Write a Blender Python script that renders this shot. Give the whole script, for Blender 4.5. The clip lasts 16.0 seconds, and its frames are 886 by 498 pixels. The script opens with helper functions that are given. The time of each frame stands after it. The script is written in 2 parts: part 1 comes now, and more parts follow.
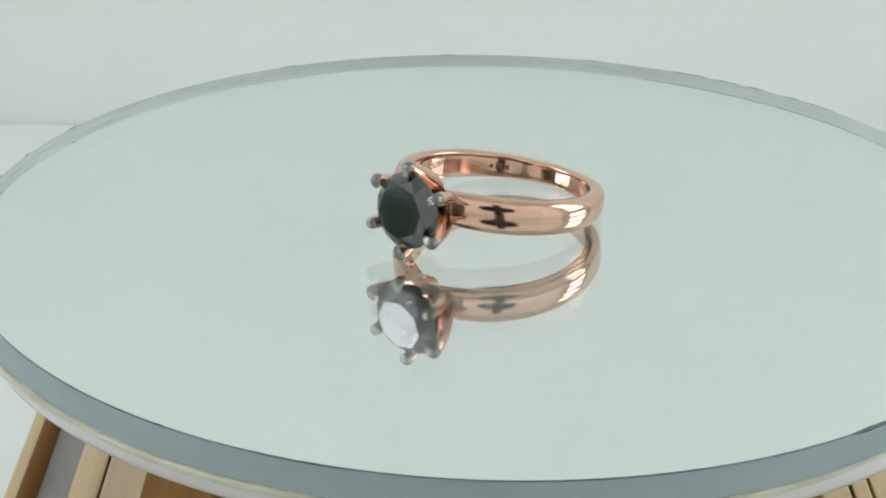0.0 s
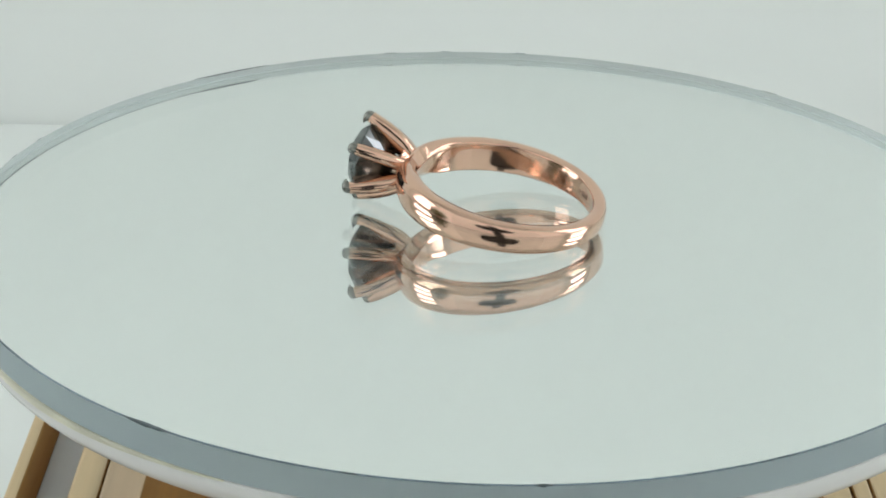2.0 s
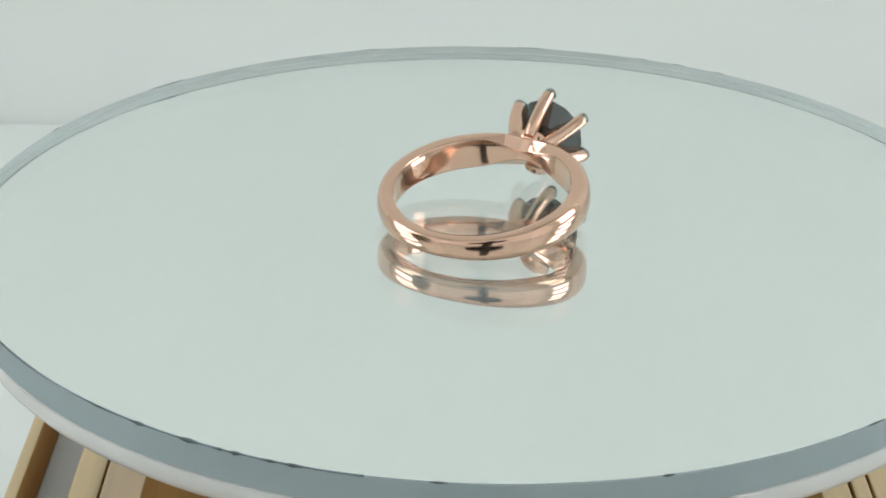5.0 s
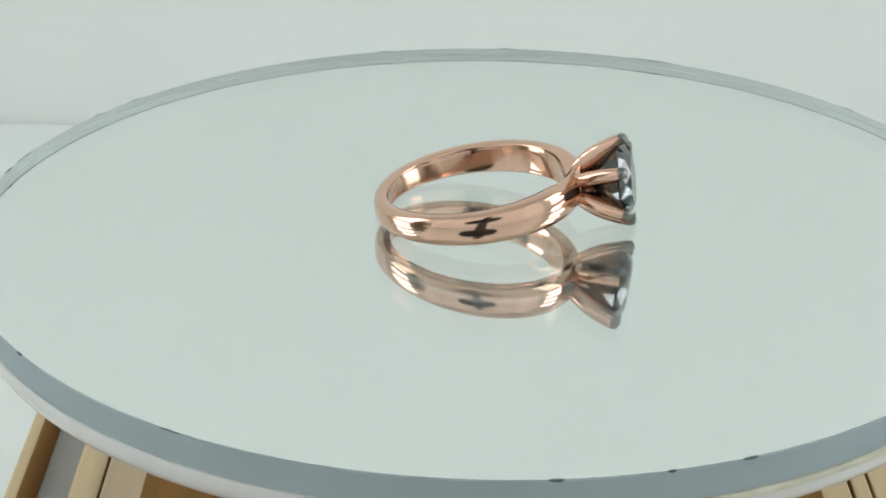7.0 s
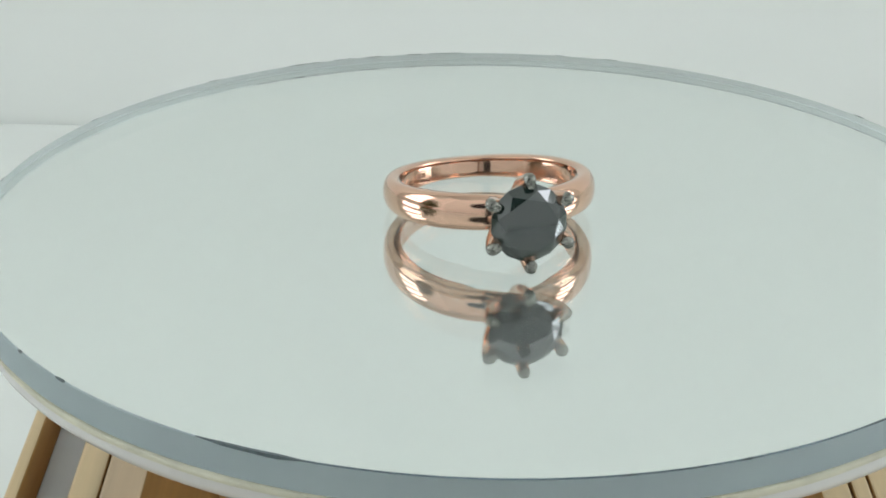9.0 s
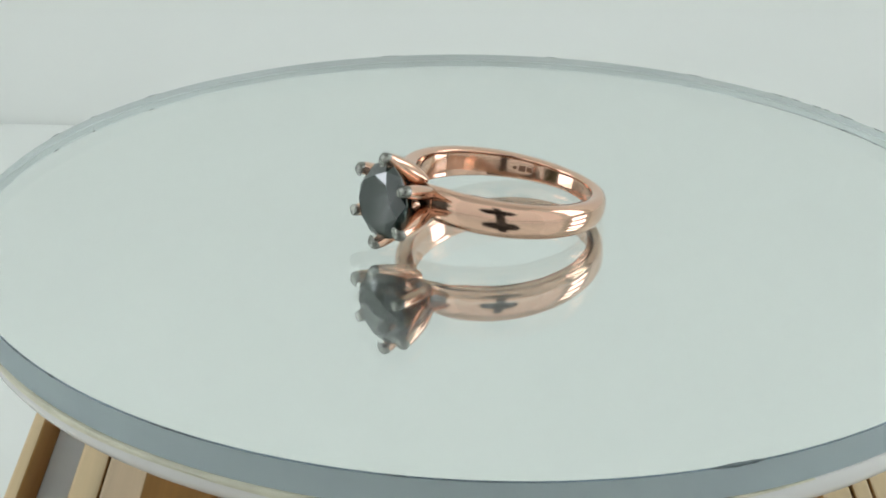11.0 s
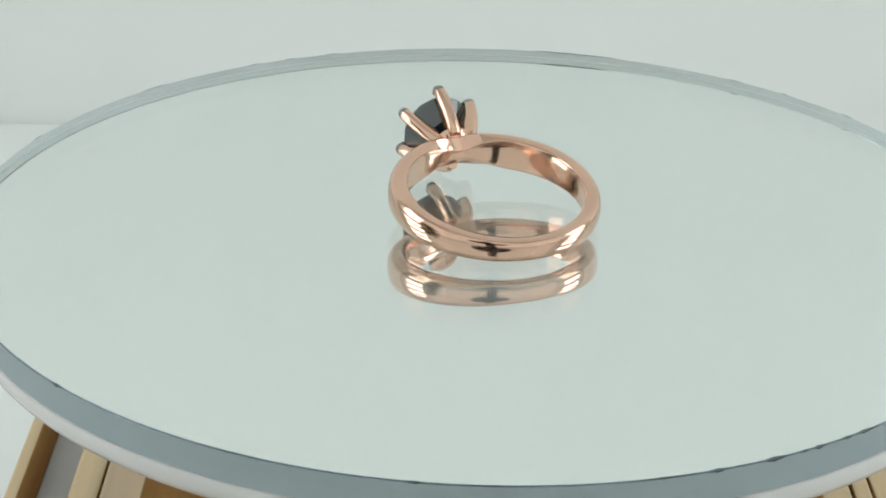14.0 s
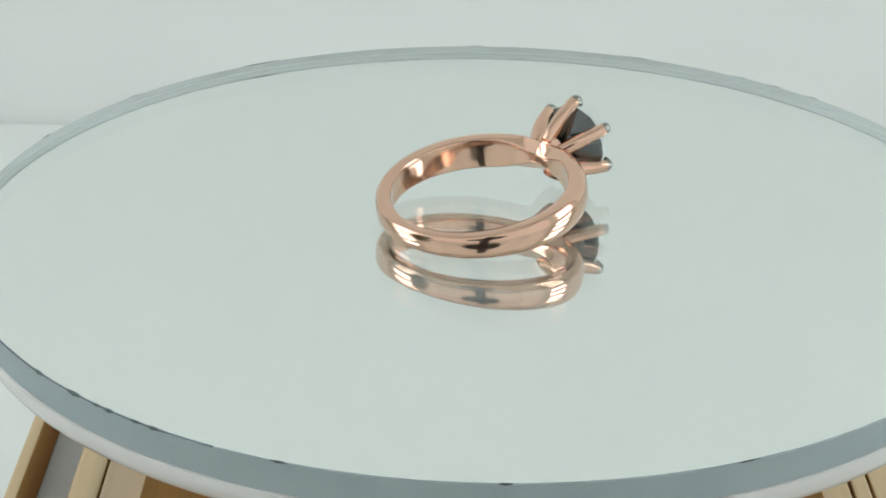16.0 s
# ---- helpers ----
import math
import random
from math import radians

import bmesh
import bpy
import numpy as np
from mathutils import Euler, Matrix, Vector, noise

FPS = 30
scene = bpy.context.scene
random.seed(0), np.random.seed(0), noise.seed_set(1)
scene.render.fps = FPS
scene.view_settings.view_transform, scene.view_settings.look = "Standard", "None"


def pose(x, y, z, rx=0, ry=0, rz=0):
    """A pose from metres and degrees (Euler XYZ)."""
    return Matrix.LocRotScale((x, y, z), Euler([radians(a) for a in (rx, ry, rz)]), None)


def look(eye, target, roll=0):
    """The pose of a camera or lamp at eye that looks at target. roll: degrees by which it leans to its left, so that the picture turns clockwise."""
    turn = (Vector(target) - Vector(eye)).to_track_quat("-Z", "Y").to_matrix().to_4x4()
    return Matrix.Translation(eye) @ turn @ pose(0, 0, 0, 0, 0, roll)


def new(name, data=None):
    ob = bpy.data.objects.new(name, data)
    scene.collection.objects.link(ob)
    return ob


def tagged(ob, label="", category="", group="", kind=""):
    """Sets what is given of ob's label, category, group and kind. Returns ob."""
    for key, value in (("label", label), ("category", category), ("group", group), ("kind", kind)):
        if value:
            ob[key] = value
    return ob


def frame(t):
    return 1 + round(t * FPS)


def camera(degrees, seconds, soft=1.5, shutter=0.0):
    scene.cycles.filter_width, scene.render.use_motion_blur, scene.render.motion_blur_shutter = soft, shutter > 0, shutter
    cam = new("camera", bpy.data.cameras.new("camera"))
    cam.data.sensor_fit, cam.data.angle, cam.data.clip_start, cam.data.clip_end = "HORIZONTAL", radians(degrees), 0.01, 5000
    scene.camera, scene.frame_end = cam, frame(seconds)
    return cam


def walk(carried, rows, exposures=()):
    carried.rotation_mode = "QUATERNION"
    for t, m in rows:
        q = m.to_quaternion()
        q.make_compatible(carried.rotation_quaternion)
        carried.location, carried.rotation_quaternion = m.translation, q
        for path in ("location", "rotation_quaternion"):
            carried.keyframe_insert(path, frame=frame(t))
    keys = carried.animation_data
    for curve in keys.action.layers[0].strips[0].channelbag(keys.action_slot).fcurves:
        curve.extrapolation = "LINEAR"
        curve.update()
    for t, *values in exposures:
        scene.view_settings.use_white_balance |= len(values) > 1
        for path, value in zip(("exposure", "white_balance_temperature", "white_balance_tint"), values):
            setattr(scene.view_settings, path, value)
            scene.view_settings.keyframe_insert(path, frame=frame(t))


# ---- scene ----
MM = 0.001
TURN = 0.594            # radians a second, clockwise from above
FACING = 9.466            # the second at which the stone faces the lens
EYE = Vector((0, -0.17977, 0.07716))
YAW, PITCH, ROLL = -0.02493, 0.4222, 0.903
AIM = Vector((math.sin(YAW) * math.cos(PITCH), math.cos(YAW) * math.cos(PITCH), -math.sin(PITCH)))
cam = camera(24.70, 16.0, soft=1.8)
STAND = look(EYE, EYE + AIM, ROLL)
walk(cam, [(0, STAND), (16, STAND)], exposures=[(0, -0.55), (16, -0.55)])

# ---- light: daylight through a window on either side, plus added fill lamps ----
world = bpy.data.worlds.new("sky")
scene.world = world
world.use_nodes = True
wn = world.node_tree
sky = wn.nodes.new("ShaderNodeTexSky")
sky.sky_type = "NISHITA"
sky.sun_disc = False
sky.sun_elevation, sky.sun_rotation = radians(40), radians(0)
wn.links.new(sky.outputs["Color"], wn.nodes["Background"].inputs["Color"])
wn.nodes["Background"].inputs["Strength"].default_value = 0.12


def area_lamp(name, x, y, z, wide, high, toward, watts):
    lamp = bpy.data.lights.new(name, "AREA")
    lamp.shape, lamp.size, lamp.size_y, lamp.energy = "RECTANGLE", wide, high, watts
    lamp.color = (0.925, 0.965, 1.0)
    ob = new(name, lamp)
    ob.matrix_world = look((x, y, z), toward)
    return ob


# ---- materials ----
def material(name, colour, rough=0.5, metal=0.0, vary=0.08, scale=60.0, bump=0.0, bump_scale=400.0, ior=1.5, rough_vary=0.0, stretch=(1, 1, 1)):
    m = bpy.data.materials.new(name)
    m.use_nodes = True
    n, l = m.node_tree.nodes, m.node_tree.links
    b = n["Principled BSDF"]
    b.inputs["Roughness"].default_value = rough
    b.inputs["Metallic"].default_value = metal
    b.inputs["IOR"].default_value = ior
    co = n.new("ShaderNodeTexCoord")
    mp = n.new("ShaderNodeMapping")
    mp.inputs["Scale"].default_value = stretch
    l.new(co.outputs["Object"], mp.inputs["Vector"])
    t = n.new("ShaderNodeTexNoise")
    t.inputs["Scale"].default_value, t.inputs["Detail"].default_value = scale, 6.0
    l.new(mp.outputs["Vector"], t.inputs["Vector"])
    r = n.new("ShaderNodeValToRGB")
    r.color_ramp.elements[0].position, r.color_ramp.elements[1].position = 0.3, 0.7
    r.color_ramp.elements[0].color = (*[c * (1 - vary) for c in colour], 1)
    r.color_ramp.elements[1].color = (*[min(1, c * (1 + vary)) for c in colour], 1)
    l.new(t.outputs["Fac"], r.inputs["Fac"])
    l.new(r.outputs["Color"], b.inputs["Base Color"])
    if rough_vary:
        k = n.new("ShaderNodeMapRange")
        k.inputs["To Min"].default_value, k.inputs["To Max"].default_value = max(0, rough - rough_vary), rough + rough_vary
        l.new(t.outputs["Fac"], k.inputs["Value"])
        l.new(k.outputs["Result"], b.inputs["Roughness"])
    if bump:
        t2 = n.new("ShaderNodeTexNoise")
        t2.inputs["Scale"].default_value, t2.inputs["Detail"].default_value = bump_scale, 4.0
        l.new(mp.outputs["Vector"], t2.inputs["Vector"])
        bp = n.new("ShaderNodeBump")
        bp.inputs["Strength"].default_value, bp.inputs["Distance"].default_value = bump, 0.0005
        l.new(t2.outputs["Fac"], bp.inputs["Height"])
        l.new(bp.outputs["Normal"], b.inputs["Normal"])
    return m


def glass_material(name, colour, rough=0.0, ior=1.52):
    m = bpy.data.materials.new(name)
    m.use_nodes = True
    b = m.node_tree.nodes["Principled BSDF"]
    b.inputs["Base Color"].default_value = (*colour, 1)
    b.inputs["Transmission Weight"].default_value = 1.0
    b.inputs["Roughness"].default_value, b.inputs["IOR"].default_value = rough, ior
    return m


PLASTER = material("plaster", (0.88, 0.905, 0.87), 0.85, vary=0.02, scale=5, bump=0.05, bump_scale=300)
CEILING = material("ceiling_paint", (0.82, 0.83, 0.81), 0.9, vary=0.02, scale=4)
TABLETOP = material("white_laminate", (0.84, 0.865, 0.83), 0.55, vary=0.02, scale=20)
FLOOR = material("floor_boards", (0.42, 0.38, 0.33), 0.6, vary=0.2, scale=6)
ROSE = material("rose_gold", (0.72, 0.465, 0.345), 0.105, 1.0, vary=0.02, scale=300, rough_vary=0.02)
STAMP = material("tarnished_gold", (0.34, 0.19, 0.13), 0.35, 1.0, vary=0.3, scale=2500)
TIP = material("blackened_gold", (0.25, 0.25, 0.225), 0.22, 1.0, vary=0.25, scale=1500, bump=0.15, bump_scale=2500)
STONE = material("black_stone", (0.010, 0.024, 0.020), 0.05, 0.0, vary=0.15, scale=900, ior=2.05)


def ground_glass(name, colour, haze, rough):
    """Ground glass: part of the light passes, part is scattered by the frosted skin."""
    m = material(name, colour, 0.35, vary=0.06, scale=150, rough_vary=0.08)
    n, l = m.node_tree.nodes, m.node_tree.links
    g = n.new("ShaderNodeBsdfGlass")
    g.inputs["Color"].default_value, g.inputs["Roughness"].default_value, g.inputs["IOR"].default_value = (0.90, 0.965, 0.975, 1), rough, 1.52
    mix = n.new("ShaderNodeMixShader")
    mix.inputs["Fac"].default_value = haze
    l.new(g.outputs["BSDF"], mix.inputs[1])
    back = n.new("ShaderNodeBsdfTranslucent")
    back.inputs["Color"].default_value = (0.80, 0.85, 0.83, 1)
    skin = n.new("ShaderNodeMixShader")
    skin.inputs["Fac"].default_value = 0.5
    l.new(n["Principled BSDF"].outputs["BSDF"], skin.inputs[1])
    l.new(back.outputs["BSDF"], skin.inputs[2])
    l.new(skin.outputs["Shader"], mix.inputs[2])
    l.new(mix.outputs["Shader"], n["Material Output"].inputs["Surface"])
    return m


def dusty_glass(name, colour, haze):
    """Clear glass under a thin film of dust that scatters a little of the light."""
    m = glass_material(name, colour)
    n, l = m.node_tree.nodes, m.node_tree.links
    d = n.new("ShaderNodeBsdfDiffuse")
    d.inputs["Color"].default_value = (0.80, 0.82, 0.80, 1)
    mix = n.new("ShaderNodeMixShader")
    mix.inputs["Fac"].default_value = haze
    l.new(n["Principled BSDF"].outputs["BSDF"], mix.inputs[1])
    l.new(d.outputs["BSDF"], mix.inputs[2])
    l.new(mix.outputs["Shader"], n["Material Output"].inputs["Surface"])
    return m


GLASS = dusty_glass("clear_glass", (0.965, 0.99, 0.98), 0.03)
SILVER = material("mirror_silvering", (0.89, 0.91, 0.895), 0.004, 1.0, vary=0.005, scale=30)
EDGE_GLASS = ground_glass("ground_glass_edge", (0.76, 0.91, 0.98), 0.6, 0.45)
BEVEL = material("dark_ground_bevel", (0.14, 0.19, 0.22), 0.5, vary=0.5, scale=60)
CHIP = material("chipped_edge", (0.10, 0.13, 0.14), 0.35, vary=0.3, scale=2000)
GLUE = material("yellowed_glue", (0.62, 0.60, 0.47), 0.6, vary=0.15, scale=250)
PLASTIC = material("white_plastic", (0.74, 0.73, 0.70), 0.16, vary=0.03, scale=90)
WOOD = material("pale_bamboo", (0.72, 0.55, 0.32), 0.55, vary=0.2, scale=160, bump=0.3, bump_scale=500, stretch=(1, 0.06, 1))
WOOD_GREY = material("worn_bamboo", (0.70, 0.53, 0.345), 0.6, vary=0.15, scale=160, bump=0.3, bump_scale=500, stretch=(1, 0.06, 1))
# amber bamboo with the shade inside the stand put into its colour
WOOD_SHADED = material("shaded_bamboo", (0.40, 0.21, 0.055), 0.75, vary=0.2, scale=160, bump=0.3, bump_scale=500, stretch=(1, 0.06, 1))
GREY_PANEL = material("grey_panel", (0.70, 0.74, 0.76), 0.6, vary=0.04, scale=80)
BLACK = material("black_plastic", (0.012, 0.012, 0.014), 0.35, vary=0.2, scale=200)
FRAME = material("white_window_paint", (0.8, 0.8, 0.78), 0.4, vary=0.03, scale=20)
LEAF = material("green_leaf", (0.13, 0.14, 0.05), 0.5, vary=0.35, scale=40)
POT = material("terracotta", (0.40, 0.20, 0.12), 0.8, vary=0.15, scale=60)
DUST = material("dust", (0.25, 0.26, 0.25), 0.9)


# ---- mesh helpers (all sizes in millimetres) ----
def finish(name, bm, mats, parent=None, label="", smooth=False):
    for v in bm.verts:
        v.co *= MM
    bmesh.ops.recalc_face_normals(bm, faces=bm.faces)
    me = bpy.data.meshes.new(name)
    bm.to_mesh(me)
    bm.free()
    for m in mats if isinstance(mats, (list, tuple)) else [mats]:
        me.materials.append(m)
    if smooth:
        me.polygons.foreach_set("use_smooth", [True] * len(me.polygons))
        if smooth is not True:
            me.set_sharp_from_angle(angle=radians(smooth))
    ob = new(name, me)
    if parent:
        ob.parent = parent
    if label:
        tagged(ob, label)
    return ob


def part(name, bm, mats, parent, label="", smooth=False):
    return finish(name, bm, mats, parent, label, smooth)


def box(bm, x0, x1, y0, y1, z0, z1, bevel=0.0):
    m = Matrix.LocRotScale(((x0 + x1) / 2, (y0 + y1) / 2, (z0 + z1) / 2), None, (x1 - x0, y1 - y0, z1 - z0))
    made = bmesh.ops.create_cube(bm, size=1.0, matrix=m)["verts"]
    if bevel:
        edges = list({e for v in made for e in v.link_edges})
        bmesh.ops.bevel(bm, geom=edges, offset=bevel, segments=2, affect="EDGES", profile=0.5)
    return bm


def lathe(bm, outline, segments=128, closed=False, cx=0.0, cy=0.0):
    """Turns (radius, height) pairs round the upright axis; a radius of 0 closes the end."""
    rings = []
    for r, z in outline:
        if r == 0:
            rings.append([bm.verts.new((cx, cy, z))])
        else:
            rings.append([bm.verts.new((cx + r * math.cos(2 * math.pi * i / segments), cy + r * math.sin(2 * math.pi * i / segments), z)) for i in range(segments)])
    faces = []
    pairs = list(zip(rings, rings[1:])) + ([(rings[-1], rings[0])] if closed else [])
    for a, b in pairs:
        for i in range(segments):
            j = (i + 1) % segments
            q = [a[i % len(a)], a[j % len(a)], b[j % len(b)], b[i % len(b)]]
            faces.append(bm.faces.new(list(dict.fromkeys(q))))
    return faces


def loft(bm, sections, ends=True):
    rows = [[bm.verts.new(p) for p in s] for s in sections]
    n = len(rows[0])
    for a, b in zip(rows, rows[1:]):
        for i in range(n):
            bm.faces.new((a[i], a[(i + 1) % n], b[(i + 1) % n], b[i]))
    if ends:
        bm.faces.new(rows[0][::-1])
        bm.faces.new(rows[-1])


def thing(name, label, category, group="", kind="", at=(0, 0, 0)):
    ob = new(name)
    ob.location = Vector(at) * MM
    ob.empty_display_size = 0.01
    return tagged(ob, label, category, group, kind)


# ---- the room: walls, ceiling, floor, windows ----
TABLE_Z, WALL_Y = -120, 338
ROOM_X, ROOM_Y0, ROOM_TOP, ROOM_FLOOR = 760, -660, 1400, -860
WIN = {-1: (-215, 200, 50, 720), 1: (-134, 240, 50, 720)}     # window openings along y and z

SIDE_FILL = (-660, -250, -300, 1330)     # side openings added for fill lamps


def wall(name, bm, label):
    return tagged(finish(name, bm, PLASTER), label, "wall", kind="structure")


def room():
    bm = bmesh.new()
    box(bm, -ROOM_X - 60, ROOM_X + 60, WALL_Y, WALL_Y + 80, ROOM_FLOOR, ROOM_TOP)
    wall("wall_back", bm, "plain pale greenish white painted wall behind the table")
    # the wall behind the lens has a wide opening, added for a fill lamp
    bm = bmesh.new()
    x1, b0, b1 = 760, -300, 1330
    box(bm, -x1 - 60, x1 + 60, ROOM_Y0 - 80, ROOM_Y0, ROOM_FLOOR, b0)
    box(bm, -x1 - 60, x1 + 60, ROOM_Y0 - 80, ROOM_Y0, b1, ROOM_TOP)
    wall("wall_front", bm, "white painted wall with a wide opening for fill light")
    w = thing("front_fill", "wide white framed opening added behind the lens for fill light", "window", kind="structure", at=(0, ROOM_Y0 - 30, 0))
    for a, b, c, d in ((-x1, x1, b0, b0 + 20), (-x1, x1, b1 - 20, b1)):
        bm = bmesh.new()
        box(bm, a, b, -18, 18, c, d, 2)
        part("opening_frame", bm, FRAME, w)
    # added fill lamp that evens the reflection on the front of the ring
    area_lamp("window_and_fill_lamp", 0, (ROOM_Y0 - 70) * MM, (b0 + b1) / 2 * MM, (2 * x1 + 110) * MM, (b1 - b0) * MM, (0, 0, (b0 + b1) / 2 * MM), 3.6)
    # added sheet that keeps the blue sky out of the reflections
    bm = bmesh.new()
    box(bm, -x1 - 70, x1 + 70, -48, -45, b0 - 10, b1 + 10)
    part("sky_blocker", bm, CEILING, w, "white sheet added to block the sky behind the fill lamp")
    for name, s in (("wall_left", -1), ("wall_right", 1)):
        bm = bmesh.new()
        a, b = sorted((s * ROOM_X, s * (ROOM_X + 60)))
        y0, y1, z0, z1 = WIN[s]
        q0, q1, p0, p1 = SIDE_FILL
        box(bm, a, b, q0, q1, ROOM_FLOOR, p0)
        box(bm, a, b, q0, q1, p1, ROOM_TOP)
        box(bm, a, b, q1, y0, ROOM_FLOOR, ROOM_TOP)
        box(bm, a, b, y1, WALL_Y, ROOM_FLOOR, ROOM_TOP)
        box(bm, a, b, y0, y1, ROOM_FLOOR, z0)
        box(bm, a, b, y0, y1, z1, ROOM_TOP)
        wall(name, bm, "white painted side wall with a window opening")
    bm = bmesh.new()
    box(bm, -ROOM_X - 60, ROOM_X + 60, ROOM_Y0 - 80, WALL_Y + 80, ROOM_TOP, ROOM_TOP + 60)
    tagged(finish("ceiling", bm, CEILING), "plain white painted ceiling", "ceiling", kind="structure")
    bm = bmesh.new()
    box(bm, -ROOM_X - 60, ROOM_X + 60, ROOM_Y0 - 80, WALL_Y + 80, ROOM_FLOOR - 40, ROOM_FLOOR)
    tagged(finish("floor", bm, FLOOR), "dull brown wooden floor", "floor", kind="structure")
    for name, s in (("side_fill_left", -1), ("side_fill_right", 1)):
        y0, y1, z0, z1 = SIDE_FILL
        w = thing(name, "white framed side opening added for fill light", "window", kind="structure", at=(s * (ROOM_X + 30), 0, 0))
        for a, b, c, d in ((y1 - 12, y1, z0, z1), (y0, y1 - 12, z0, z0 + 20), (y0, y1 - 12, z1 - 20, z1)):
            bm = bmesh.new()
            box(bm, -14, 14, a, b, c, d, 2)
            part("opening_frame", bm, FRAME, w)
        # unseen side fill lamp, carries the front glow round the corner
        area_lamp("window_and_fill_lamp", s * (ROOM_X + 50) * MM, ((y0 + y1) / 2 - 35) * MM, (z0 + z1) / 2 * MM, (y1 - y0 + 70) * MM, (z1 - z0) * MM, (0, ((y0 + y1) / 2 - 35) * MM, (z0 + z1) / 2 * MM), 1.4)
        # another sheet added to block the sky, outside the side opening
        bm = bmesh.new()
        box(bm, min(26 * s, 29 * s), max(26 * s, 29 * s), y0 - 70, y1 + 5, z0 - 10, z1 + 10)
        part("sky_blocker", bm, CEILING, w, "white sheet added to block the sky behind the fill lamp")
    for name, s in (("window_1", -1), ("window_2", 1)):
        y0, y1, z0, z1 = WIN[s]
        w = thing(name, "white framed window with four stacked panes", "window", kind="structure", at=(s * (ROOM_X + 30), 0, 0))
        for a, b, c, d in ((y0, y0 + 30, z0, z1), (y1 - 30, y1, z0, z1), (y0 + 30, y1 - 30, z0, z0 + 30), (y0 + 30, y1 - 30, z1 - 30, z1)):
            bm = bmesh.new()
            box(bm, -18, 18, a, b, c, d, 2)
            part("opening_frame", bm, FRAME, w)
        h = (z1 - z0) / 4
        for k in (1, 2, 3):
            bm = bmesh.new()
            box(bm, -16, 16, y0 + 30, y1 - 30, z0 + k * h - 33, z0 + k * h + 33, 2)
            part("transom", bm, FRAME, w)
        area_lamp("window_and_fill_lamp", s * (ROOM_X + 55) * MM, (y0 + y1) / 2 * MM, (z0 + z1) / 2 * MM, (y1 - y0) * MM, (z1 - z0) * MM, (0, (y0 + y1) / 2 * MM, (z0 + z1) / 2 * MM), 7.0)


room()


def table():
    t = thing("table", "white laminate table standing against the wall", "table", at=(0, 0, ROOM_FLOOR))
    top = TABLE_Z - ROOM_FLOOR
    bm = bmesh.new()
    box(bm, -690, 690, -420, WALL_Y - 0.3, top - 30, top, 2.5)
    part("tabletop", bm, TABLETOP, t)
    for x in (-640, 640):
        for y in (-380, 290):
            bm = bmesh.new()
            box(bm, x - 25, x + 25, y - 25, y + 25, 0, top - 30, 2)
            part("leg", bm, TABLETOP, t)


table()

# ---- slatted wooden stand under the turntable ----
STAND_Z = -40


def wooden_stand():
    t = thing("wooden_stand", "pale bamboo slatted stand with dark gaps on the white table", "stand", at=(0, 0, TABLE_Z))
    h = STAND_Z - TABLE_Z

    def board(name, x0, x1, y0, y1, z0, z1, mat=WOOD, label=""):
        bm = bmesh.new()
        box(bm, x0, x1, y0, y1, z0, z1, 0.35)
        bm.normal_update()
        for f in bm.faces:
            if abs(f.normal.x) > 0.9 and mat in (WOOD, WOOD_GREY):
                f.material_index = 1      # slat sides, shade of the gaps put into a darker colour
        part(name, bm, [mat, WOOD_SHADED] if mat in (WOOD, WOOD_GREY) else mat, t, label)

    t.rotation_euler.z = radians(1.6)
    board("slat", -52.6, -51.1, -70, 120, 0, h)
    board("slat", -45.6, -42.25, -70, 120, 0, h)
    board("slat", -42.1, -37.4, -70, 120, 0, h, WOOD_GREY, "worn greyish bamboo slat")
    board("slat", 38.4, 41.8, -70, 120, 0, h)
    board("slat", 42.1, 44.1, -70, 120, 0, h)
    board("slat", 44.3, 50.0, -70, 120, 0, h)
    board("panel", -51.1, -45.6, -70, 120, h - 30, h - 5.6, GREY_PANEL, "grey filler panel between two slats")
    # amber inside boards, darkened in colour for the shaded interior
    board("crossbar", -37.4, 38.4, -66, -4, h - 6, h, WOOD_SHADED)
    board("crossbar", -37.4, 38.4, 106, 118, 38, 50, WOOD_SHADED)
    board("bottom_board", -37.4, 38.4, -4, 118, 30, 38, WOOD_SHADED, "amber-brown bottom board of the stand")


wooden_stand()


# ---- turntable: still foot, turning platter with its mirror ----
GLASS_T = 2.85
RADIUS = 50.0


def turntable_base():
    t = thing("turntable_base", "white plastic foot of the turntable on the wooden stand", "turntable base", at=(0, -10, STAND_Z))
    bm = bmesh.new()
    lathe(bm, [(0, 0), (19, 0), (20, 0.8), (20, 16), (18.5, 18), (0, 18)], 64)
    part("foot", bm, PLASTIC, t, smooth=35)
    bm = bmesh.new()
    lathe(bm, [(0, 18), (9, 18), (9, 24), (0, 24)], 48)
    part("spindle_housing", bm, PLASTIC, t, smooth=35)


turntable_base()


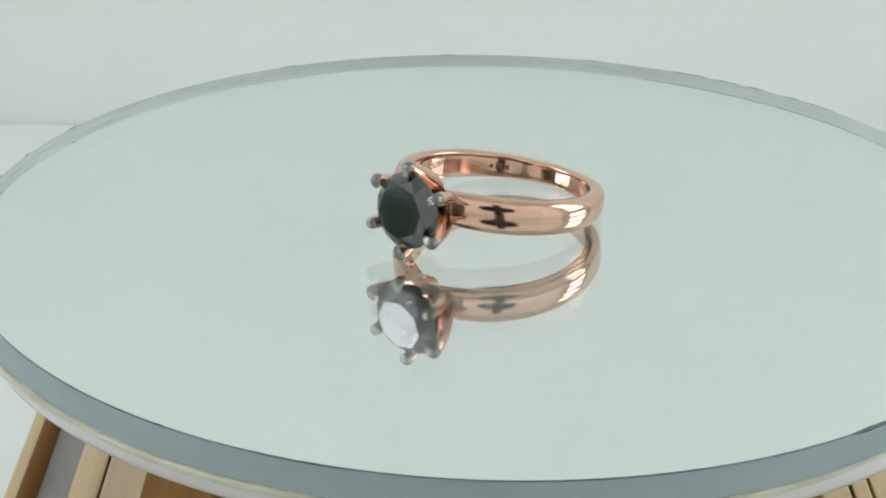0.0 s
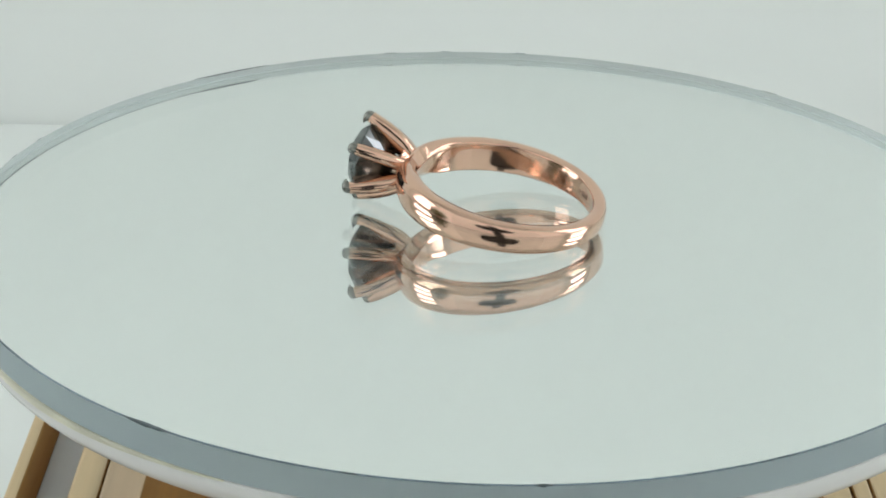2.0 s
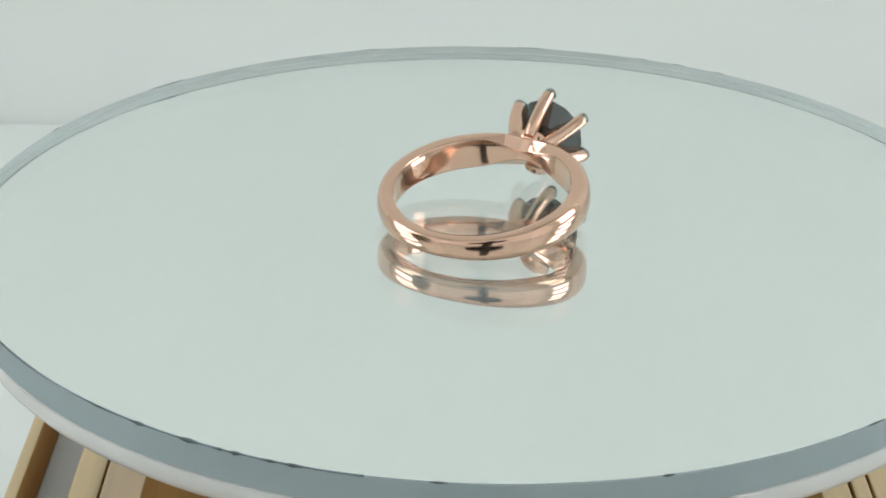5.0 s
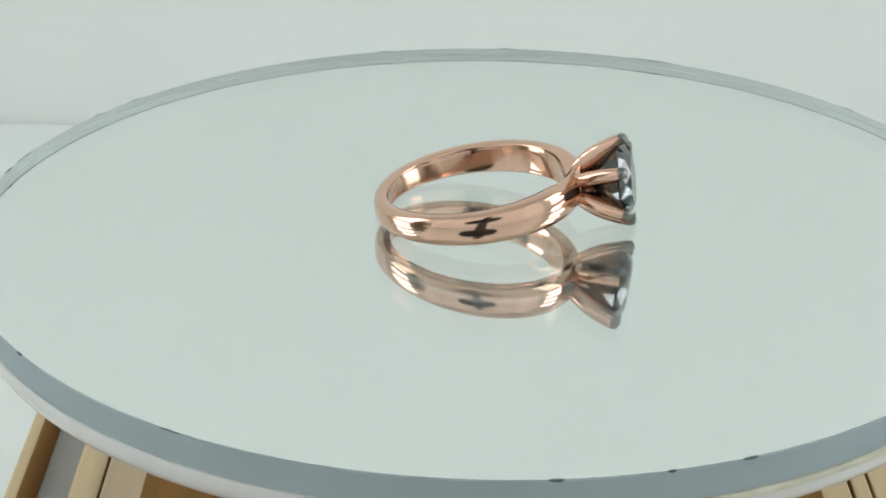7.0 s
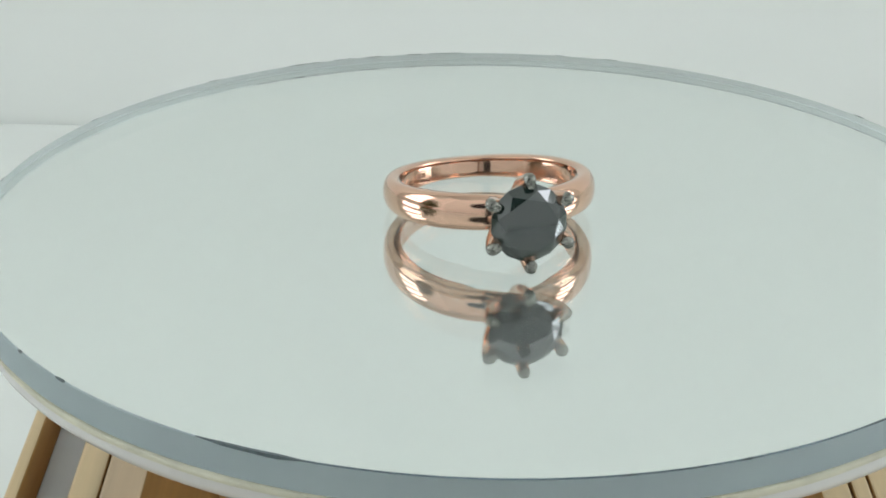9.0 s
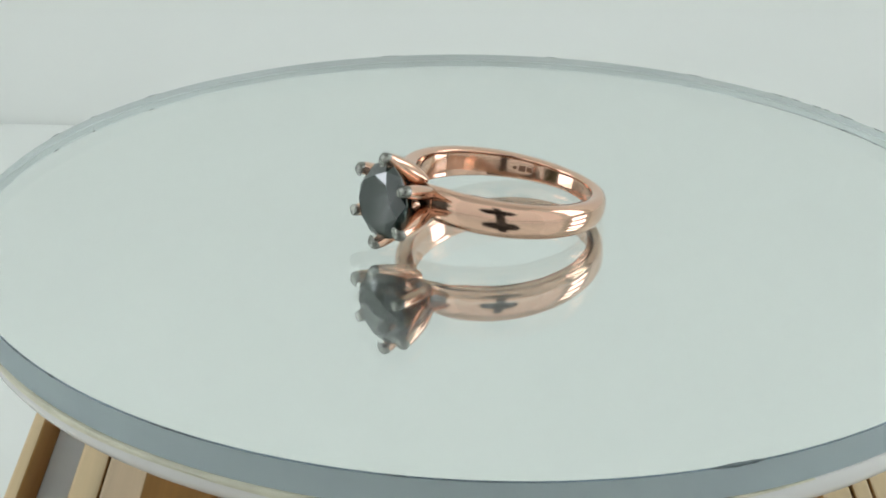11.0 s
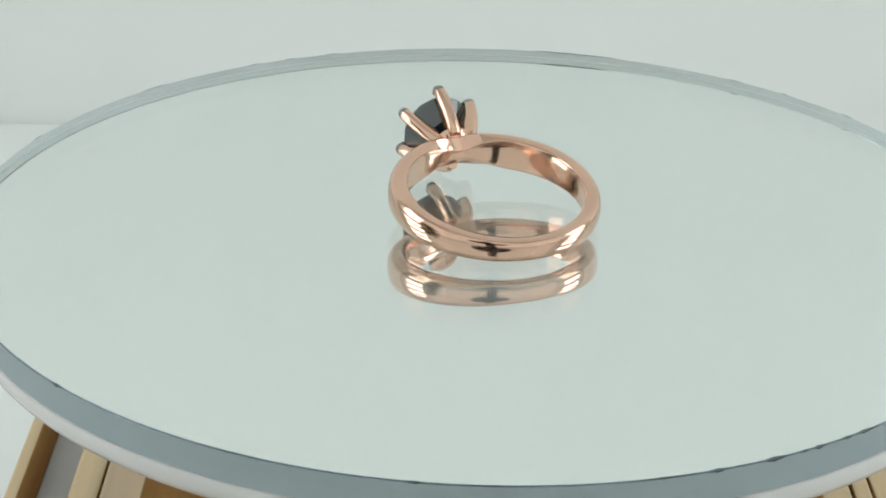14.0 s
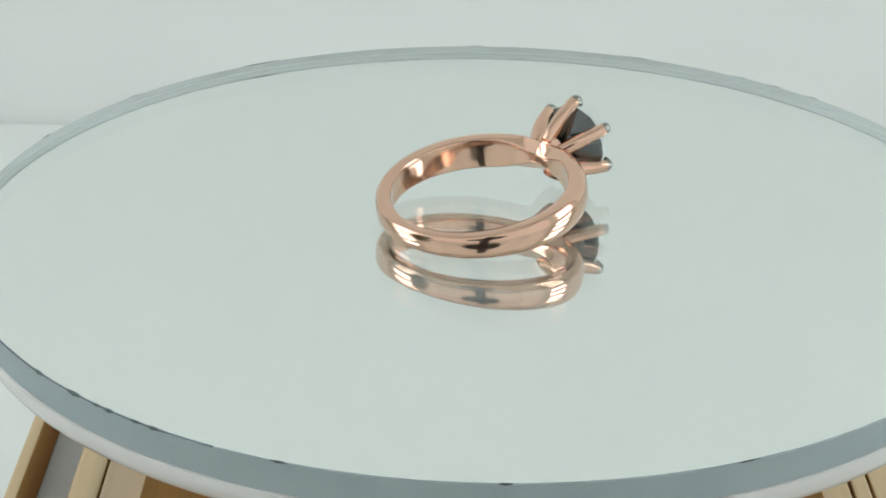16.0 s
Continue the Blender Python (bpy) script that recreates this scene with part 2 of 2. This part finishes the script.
def platter():
    t = thing("mirror_turntable", "round mirror turntable with a thick glass edge and white rim", "turntable")
    bm = bmesh.new()
    R, T = RADIUS, GLASS_T
    faces = lathe(bm, [(0, 0), (R - 0.11, 0), (R, -0.11), (R, -T + 0.1), (R - 0.1, -T), (0, -T)], 256)
    seg = 256
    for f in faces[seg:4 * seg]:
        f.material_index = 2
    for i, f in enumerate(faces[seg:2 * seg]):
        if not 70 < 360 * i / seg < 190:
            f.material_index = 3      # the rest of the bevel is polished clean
    for f in faces[4 * seg:]:
        f.material_index = 1
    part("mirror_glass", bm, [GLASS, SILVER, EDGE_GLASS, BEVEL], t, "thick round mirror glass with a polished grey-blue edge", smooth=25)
    bm = bmesh.new()
    lathe(bm, [(0, -T - 0.02), (R - 0.25, -T - 0.02), (R - 0.05, -T - 0.15), (R, -T - 0.35), (R - 0.02, -T - 1.35), (R - 0.5, -T - 2.2), (R - 2.2, -T - 3.3), (R - 6, -T - 5.2), (R - 14, -T - 7), (14, -T - 8), (14, -12.6), (0, -12.6)], 192)
    part("platter_rim", bm, PLASTIC, t, "glossy white plastic rim of the platter", smooth=30)
    # glue squeezed out along a part of the joint
    bm = bmesh.new()
    sections = []
    for i in range(91):
        ang = radians(150 + 165 * i / 90)
        ends = min(1, i / 12, (90 - i) / 12)
        out = 0.05 + (0.28 + 0.10 * noise.noise((i * 0.21, 2.0, 0.0))) * ends
        drop = 0.12 + (0.48 + 0.22 * noise.noise((i * 0.13, 7.0, 0.0))) * ends
        ca, sa = math.cos(ang), math.sin(ang)
        sections.append([((R + dr) * ca, (R + dr) * sa, -T + dz) for dr, dz in ((-0.3, -0.01), (out * 0.6, -0.01), (out, -drop * 0.4), (out * 0.6, -drop), (-0.3, -drop))])
    loft(bm, sections)
    part("glue_line", bm, GLUE, t, "uneven yellowed glue line under the glass", smooth=60)
    bm = bmesh.new()
    lathe(bm, [(0, -12.6), (7, -12.6), (7, -16.2), (0, -16.2)], 48)
    part("spindle", bm, PLASTIC, t, smooth=30)
    # chips along the upper edge of the glass
    rnd = random.Random(4)
    spans = [(194.0, 11.0, 0.38), (171.2, 1.6, 0.22), (163.7, 1.0, 0.16), (153.5, 1.5, 0.2), (42.6, 4.6, 0.12), (47.0, 2.0, 0.26), (52.7, 2.3, 0.3), (55.9, 1.0, 0.2), (57.5, 1.4, 0.22), (60.9, 1.5, 0.18), (63.3, 2.8, 0.22), (76.0, 1.8, 0.14),
             (20.3, 2.2, 0.18), (27.1, 1.2, 0.16), (233.4, 1.3, 0.12), (238.6, 1.2, 0.14), (253.9, 4.0, 0.10), (306.0, 5.4, 0.26), (227.5, 1.4, 0.12), (342.8, 1.6, 0.2), (96.0, 1.3, 0.14), (118.0, 2.4, 0.1), (276.0, 2.0, 0.1), (326.0, 1.6, 0.12)]
    for a, wide, deep in spans:
        bm = bmesh.new()
        n = 9
        sections = []
        for i in range(n):
            k = (i / (n - 1) - 0.5) * wide
            ang = radians(a + 0.8 + k)
            s = max(0.15, math.sin(math.pi * (i + 0.35) / (n - 0.3))) * deep * rnd.uniform(0.7, 1.25)
            ca, sa = math.cos(ang), math.sin(ang)
            sections.append([((R + dr) * ca, (R + dr) * sa, dz) for dr, dz in ((-s * 0.9, 0.012), (0.02, 0.012), (0.02, -s * 0.9), (-s * 0.3, -s * 0.5))])
        loft(bm, sections)
        part("edge_chip", bm, CHIP, t, "dark chip in the glass edge" if deep > 0.25 else "")
    bm = bmesh.new()
    for i in range(6):
        ang, r = rnd.uniform(0, 2 * math.pi), RADIUS * math.sqrt(rnd.uniform(0.09, 0.9))
        s = rnd.uniform(0.025, 0.05)
        m = Matrix.LocRotScale((r * math.cos(ang), r * math.sin(ang), s * 0.3), Euler((0, 0, ang)), (s * rnd.uniform(1, 1.8), s, s * 0.5))
        bmesh.ops.create_icosphere(bm, subdivisions=1, radius=1, matrix=m)
    tagged(part("dust_specks", bm, DUST, t, "tiny dust specks on the mirror"), kind="stuff")
    return t


PLATTER = platter()


# ---- the ring ----
RI, RO = 8.72, 10.10         # inner and outer radius of the shank at its back
TILT = 8.4


def smooth_step(a, b, x):
    k = min(1, max(0, (x - a) / (b - a)))
    return k * k * (3 - 2 * k)


def along(ang, r, z):
    """ang is counted from the stone, which points to -y."""
    return (r * math.sin(ang), -r * math.cos(ang), z)


def ring():
    t = thing("ring", "polished rose gold ring with black stone lying on the mirror", "ring")
    bm = bmesh.new()
    n = 200
    rows = []
    for i in range(n):
        ang = 2 * math.pi * i / n
        d = math.degrees(min(ang, 2 * math.pi - ang))
        near = 1 - smooth_step(30, 170, d)
        pinch = 1 - smooth_step(0, 18, d)
        vee = 1 - smooth_step(0, 34, d)
        near = near ** 0.6
        flat = smooth_step(95, 165, d)      # the back of the shank has a flatter crown
        wo = 1.06 + 0.66 * near - 0.25 * pinch
        wi = 1.0 + 0.6 * near - 1.0 * vee
        ro = RO + 0.18 * near + 0.1 * pinch
        ri = RI - 0.27 * near
        side = ri + 0.45 * (ro - ri)
        prof = [(ri + 0.12, -wi), (ri + 0.03, -wi + 0.07)] + [(ri, (wi - 0.2) * k / 2) for k in range(-2, 3)] + [(ri + 0.03, wi - 0.07), (ri + 0.12, wi)]
        m = 15
        for k in range(m + 1):
            a = math.pi * k / m
            c, s = math.cos(a), math.sin(a)
            prof.append((side + (ro - side) * abs(s) ** (0.9 - 0.3 * flat), wo * math.copysign(abs(c) ** (0.9 - 0.15 * flat), c)))
        rows.append([bm.verts.new(along(ang, r, z)) for r, z in prof])
    for a, b in zip(rows, rows[1:] + rows[:1]):
        for k in range(len(a)):
            q = (k + 1) % len(a)
            bm.faces.new((a[k], a[q], b[q], b[k]))
    part("shank", bm, ROSE, t, smooth=50)

    # head: hub, six claws with darkened ends, stone; its axis is -y
    def head_point(rho, a, h, tang=0.0):
        h = h + 0.06 * max(0, h - 9.4)
        return (rho * math.cos(a) - tang * math.sin(a), -h - 0.3, rho * math.sin(a) + tang * math.cos(a))

    bm = bmesh.new()
    outline = [(0.0, 8.7), (0.8, 8.72), (1.3, 9.0), (1.85, 9.45), (2.15, 9.85), (1.8, 10.0), (0.0, 9.9)]
    rows = []
    for r, h in outline:
        rows.append([bm.verts.new((0, -h - 0.3, 0))] if r == 0 else [bm.verts.new(head_point(r, 2 * math.pi * k / 36, h)) for k in range(36)])
    for a, b in zip(rows, rows[1:]):
        for i in range(36):
            j = (i + 1) % 36
            q = [a[i % len(a)], a[j % len(a)], b[j % len(b)], b[i % len(b)]]
            bm.faces.new(list(dict.fromkeys(q)))
    head = part("head", bm, ROSE, t, "rose gold six claw setting", smooth=40)
    path = [(2.1, 9.3, 0.60, 1.2), (2.55, 9.8, 0.66, 1.5), (2.98, 10.35, 0.66, 1.8), (3.5, 11.1, 0.68, 1.9), (3.95, 11.9, 0.68, 1.7), (4.3, 12.7, 0.66, 1.35), (4.52, 13.25, 0.62, 1.0), (4.62, 13.58, 0.58, 0.95)]
    claw = [(4.62, 13.58, 0.57, 0.95), (4.70, 13.84, 0.56, 1.1), (4.68, 14.02, 0.54, 1.25), (4.54, 14.15, 0.49, 1.2), (4.3, 14.22, 0.40, 1.0), (4.02, 14.2, 0.22, 0.6)]

    def blade(points, a, slant):
        """slant: how far the inner side of each section stands above its outer side, at the first and the last section"""
        out = []
        for i, (rho, h, half, deep) in enumerate(points):
            s = []
            rise = slant[0] + (slant[1] - slant[0]) * i / (len(points) - 1)
            for k in range(12):
                b = 2 * math.pi * k / 12
                u, v = math.cos(b), math.sin(b)
                s.append(head_point(rho - deep / 2 + deep / 2 * math.copysign(abs(u) ** 0.8, u), a, h - rise * (u * deep / 2), half * math.copysign(abs(v) ** 0.8, v)))
            out.append(s)
        return out

    for k in range(6):
        a = radians(90 + 60 * k)
        bm = bmesh.new()
        loft(bm, blade(path, a, (0.45, 0.45)))
        prong = part("prong", bm, ROSE, t, smooth=50)
        bm = bmesh.new()
        loft(bm, blade(claw, a, (0.45, -0.25)))
        part("prong_tip", bm, TIP, prong, "darkened claw end gripping the stone", smooth=50)
    bm = bmesh.new()
    pts = []
    for k in range(8):
        pts.append((2.5, k * 45, 14.40))
        pts.append((3.14, k * 45 + 22.5, 13.97))
        pts.append((2.0, k * 45 + 22.5, 11.55))
    for k in range(16):
        pts.append((3.6, k * 22.5, 13.42))
        pts.append((3.6, k * 22.5, 13.26))
    for rho, deg, h in pts:
        bm.verts.new(head_point(rho, radians(deg + 10), h))
    bm.verts.new((0, -10.65, 0))
    bmesh.ops.convex_hull(bm, input=bm.verts)
    bmesh.ops.dissolve_limit(bm, angle_limit=radians(1), verts=bm.verts, edges=bm.edges)
    part("gemstone", bm, STONE, t, "black round brilliant cut stone")
    # worn stamp inside the shank, opposite the stone
    for i, (a, w, h) in enumerate(((213, 0.55, 0.5), (218, 0.7, 0.62), (223, 0.4, 0.35))):
        bm = bmesh.new()
        ang = radians(a)
        m = Matrix.LocRotScale(along(ang, RI - 0.075, 0), Euler((0, 0, ang)), (w, 0.03, h))
        bmesh.ops.create_cube(bm, size=1.0, matrix=m)
        bmesh.ops.bevel(bm, geom=list(bm.edges), offset=0.01, segments=1, affect="EDGES")
        part("stamp", bm, STAMP, t)
    return t


RING = ring()


# ---- the phone that films, on its tripod: seen as a dark cross in the gold ----
def phone():
    t = thing("smartphone", "black smartphone held level on a tripod", "phone")
    t.matrix_world = STAND
    bm = bmesh.new()
    outline = []
    for cx, a0 in ((27, -90), (-27, 90)):
        for k in range(13):
            a = radians(a0 + 15 * k)
            outline.append((cx + 42 * math.cos(a), 38 * math.sin(a)))
    loft(bm, [[(x * q, y * q, z) for x, y in outline] for q, z in ((0.97, 5), (1, 6.5), (1, 11.5), (0.97, 13))])
    part("body", bm, BLACK, t)
    bm = bmesh.new()
    box(bm, -16, 16, -16, 16, 4, 5, 0.3)
    part("lens_cover", bm, BLACK, t)
    p = thing("phone_tripod", "black tripod with an upright post standing on the table", "tripod", at=(4, -196, TABLE_Z))
    bm = bmesh.new()
    box(bm, -17, 17, -9, 9, 2, 330, 2)
    part("post", bm, BLACK, p)
    for k in range(3):
        bm = bmesh.new()
        a = radians(-90 + 120 * k)
        d = Vector((math.cos(a), math.sin(a), 0))
        sections = [[(d * r + Vector((-d.y * u, d.x * u, z + v)))[:] for u, v in ((-6, 0), (6, 0), (6, 8), (-6, 8))] for r, z in ((6, 12), (40, 5), (80, 0))]
        loft(bm, sections)
        part("foot", bm, BLACK, p)
    bm = bmesh.new()
    box(bm, -14, 14, 6, 24, 150, 176, 2)
    part("clamp", bm, BLACK, p)


phone()


def potted_plant(x, y, seed):
    t = thing("potted_plant", "leafy green plant in a terracotta pot on the table", "plant", at=(x, y, TABLE_Z))
    bm = bmesh.new()
    lathe(bm, [(0, 0), (45, 0), (60, 90), (64, 90), (64, 104), (56, 104), (54, 88), (0, 86)], 40)
    part("pot", bm, POT, t, smooth=35)
    rnd = random.Random(seed)
    bm = bmesh.new()
    for i in range(420):
        a, el = rnd.uniform(0, 2 * math.pi), rnd.uniform(0.15, 1.4)
        r = rnd.uniform(40, 230)
        c = Vector((math.cos(a) * math.cos(el) * r * 0.7, math.sin(a) * math.cos(el) * r * 0.7, 100 + math.sin(el) * r * 1.5))
        m = Matrix.LocRotScale(c, Euler((rnd.uniform(0, 6), rnd.uniform(0, 6), a)), None)
        s = rnd.uniform(16, 30)
        pts = [(-s, 0, 0), (-s * 0.3, s * 0.4, 3), (s * 0.5, s * 0.32, 2), (s, 0, -4), (s * 0.5, -s * 0.32, 2), (-s * 0.3, -s * 0.4, 3)]
        bm.faces.new([bm.verts.new(m @ Vector(q)) for q in pts])
    part("foliage", bm, LEAF, t)


potted_plant(-600, -270, 9)


# ---- what turns ----
LEAN = pose(0, 0, 0, -math.degrees(0.0077), math.degrees(0.0018), 0)


def turned(t):
    return pose(0, 0, 0, 0, 0, -math.degrees(TURN * t))


def motions():
    seat = LEAN @ pose(0, 0, 0, 0, 0, math.degrees(TURN * FACING)) @ pose(0.14 * MM, 1.2 * MM, RING_Z * MM, -TILT)
    off = Matrix.Translation((0.0003, -0.0004, 0))
    times = [0.5 * i for i in range(33)]
    walk(PLATTER, [(t, turned(t) @ off @ LEAN) for t in times])
    walk(RING, [(t, turned(t) @ seat) for t in times])


RING_Z = 9.9 * math.sin(radians(TILT)) + 1.04 * math.cos(radians(TILT))

motions()
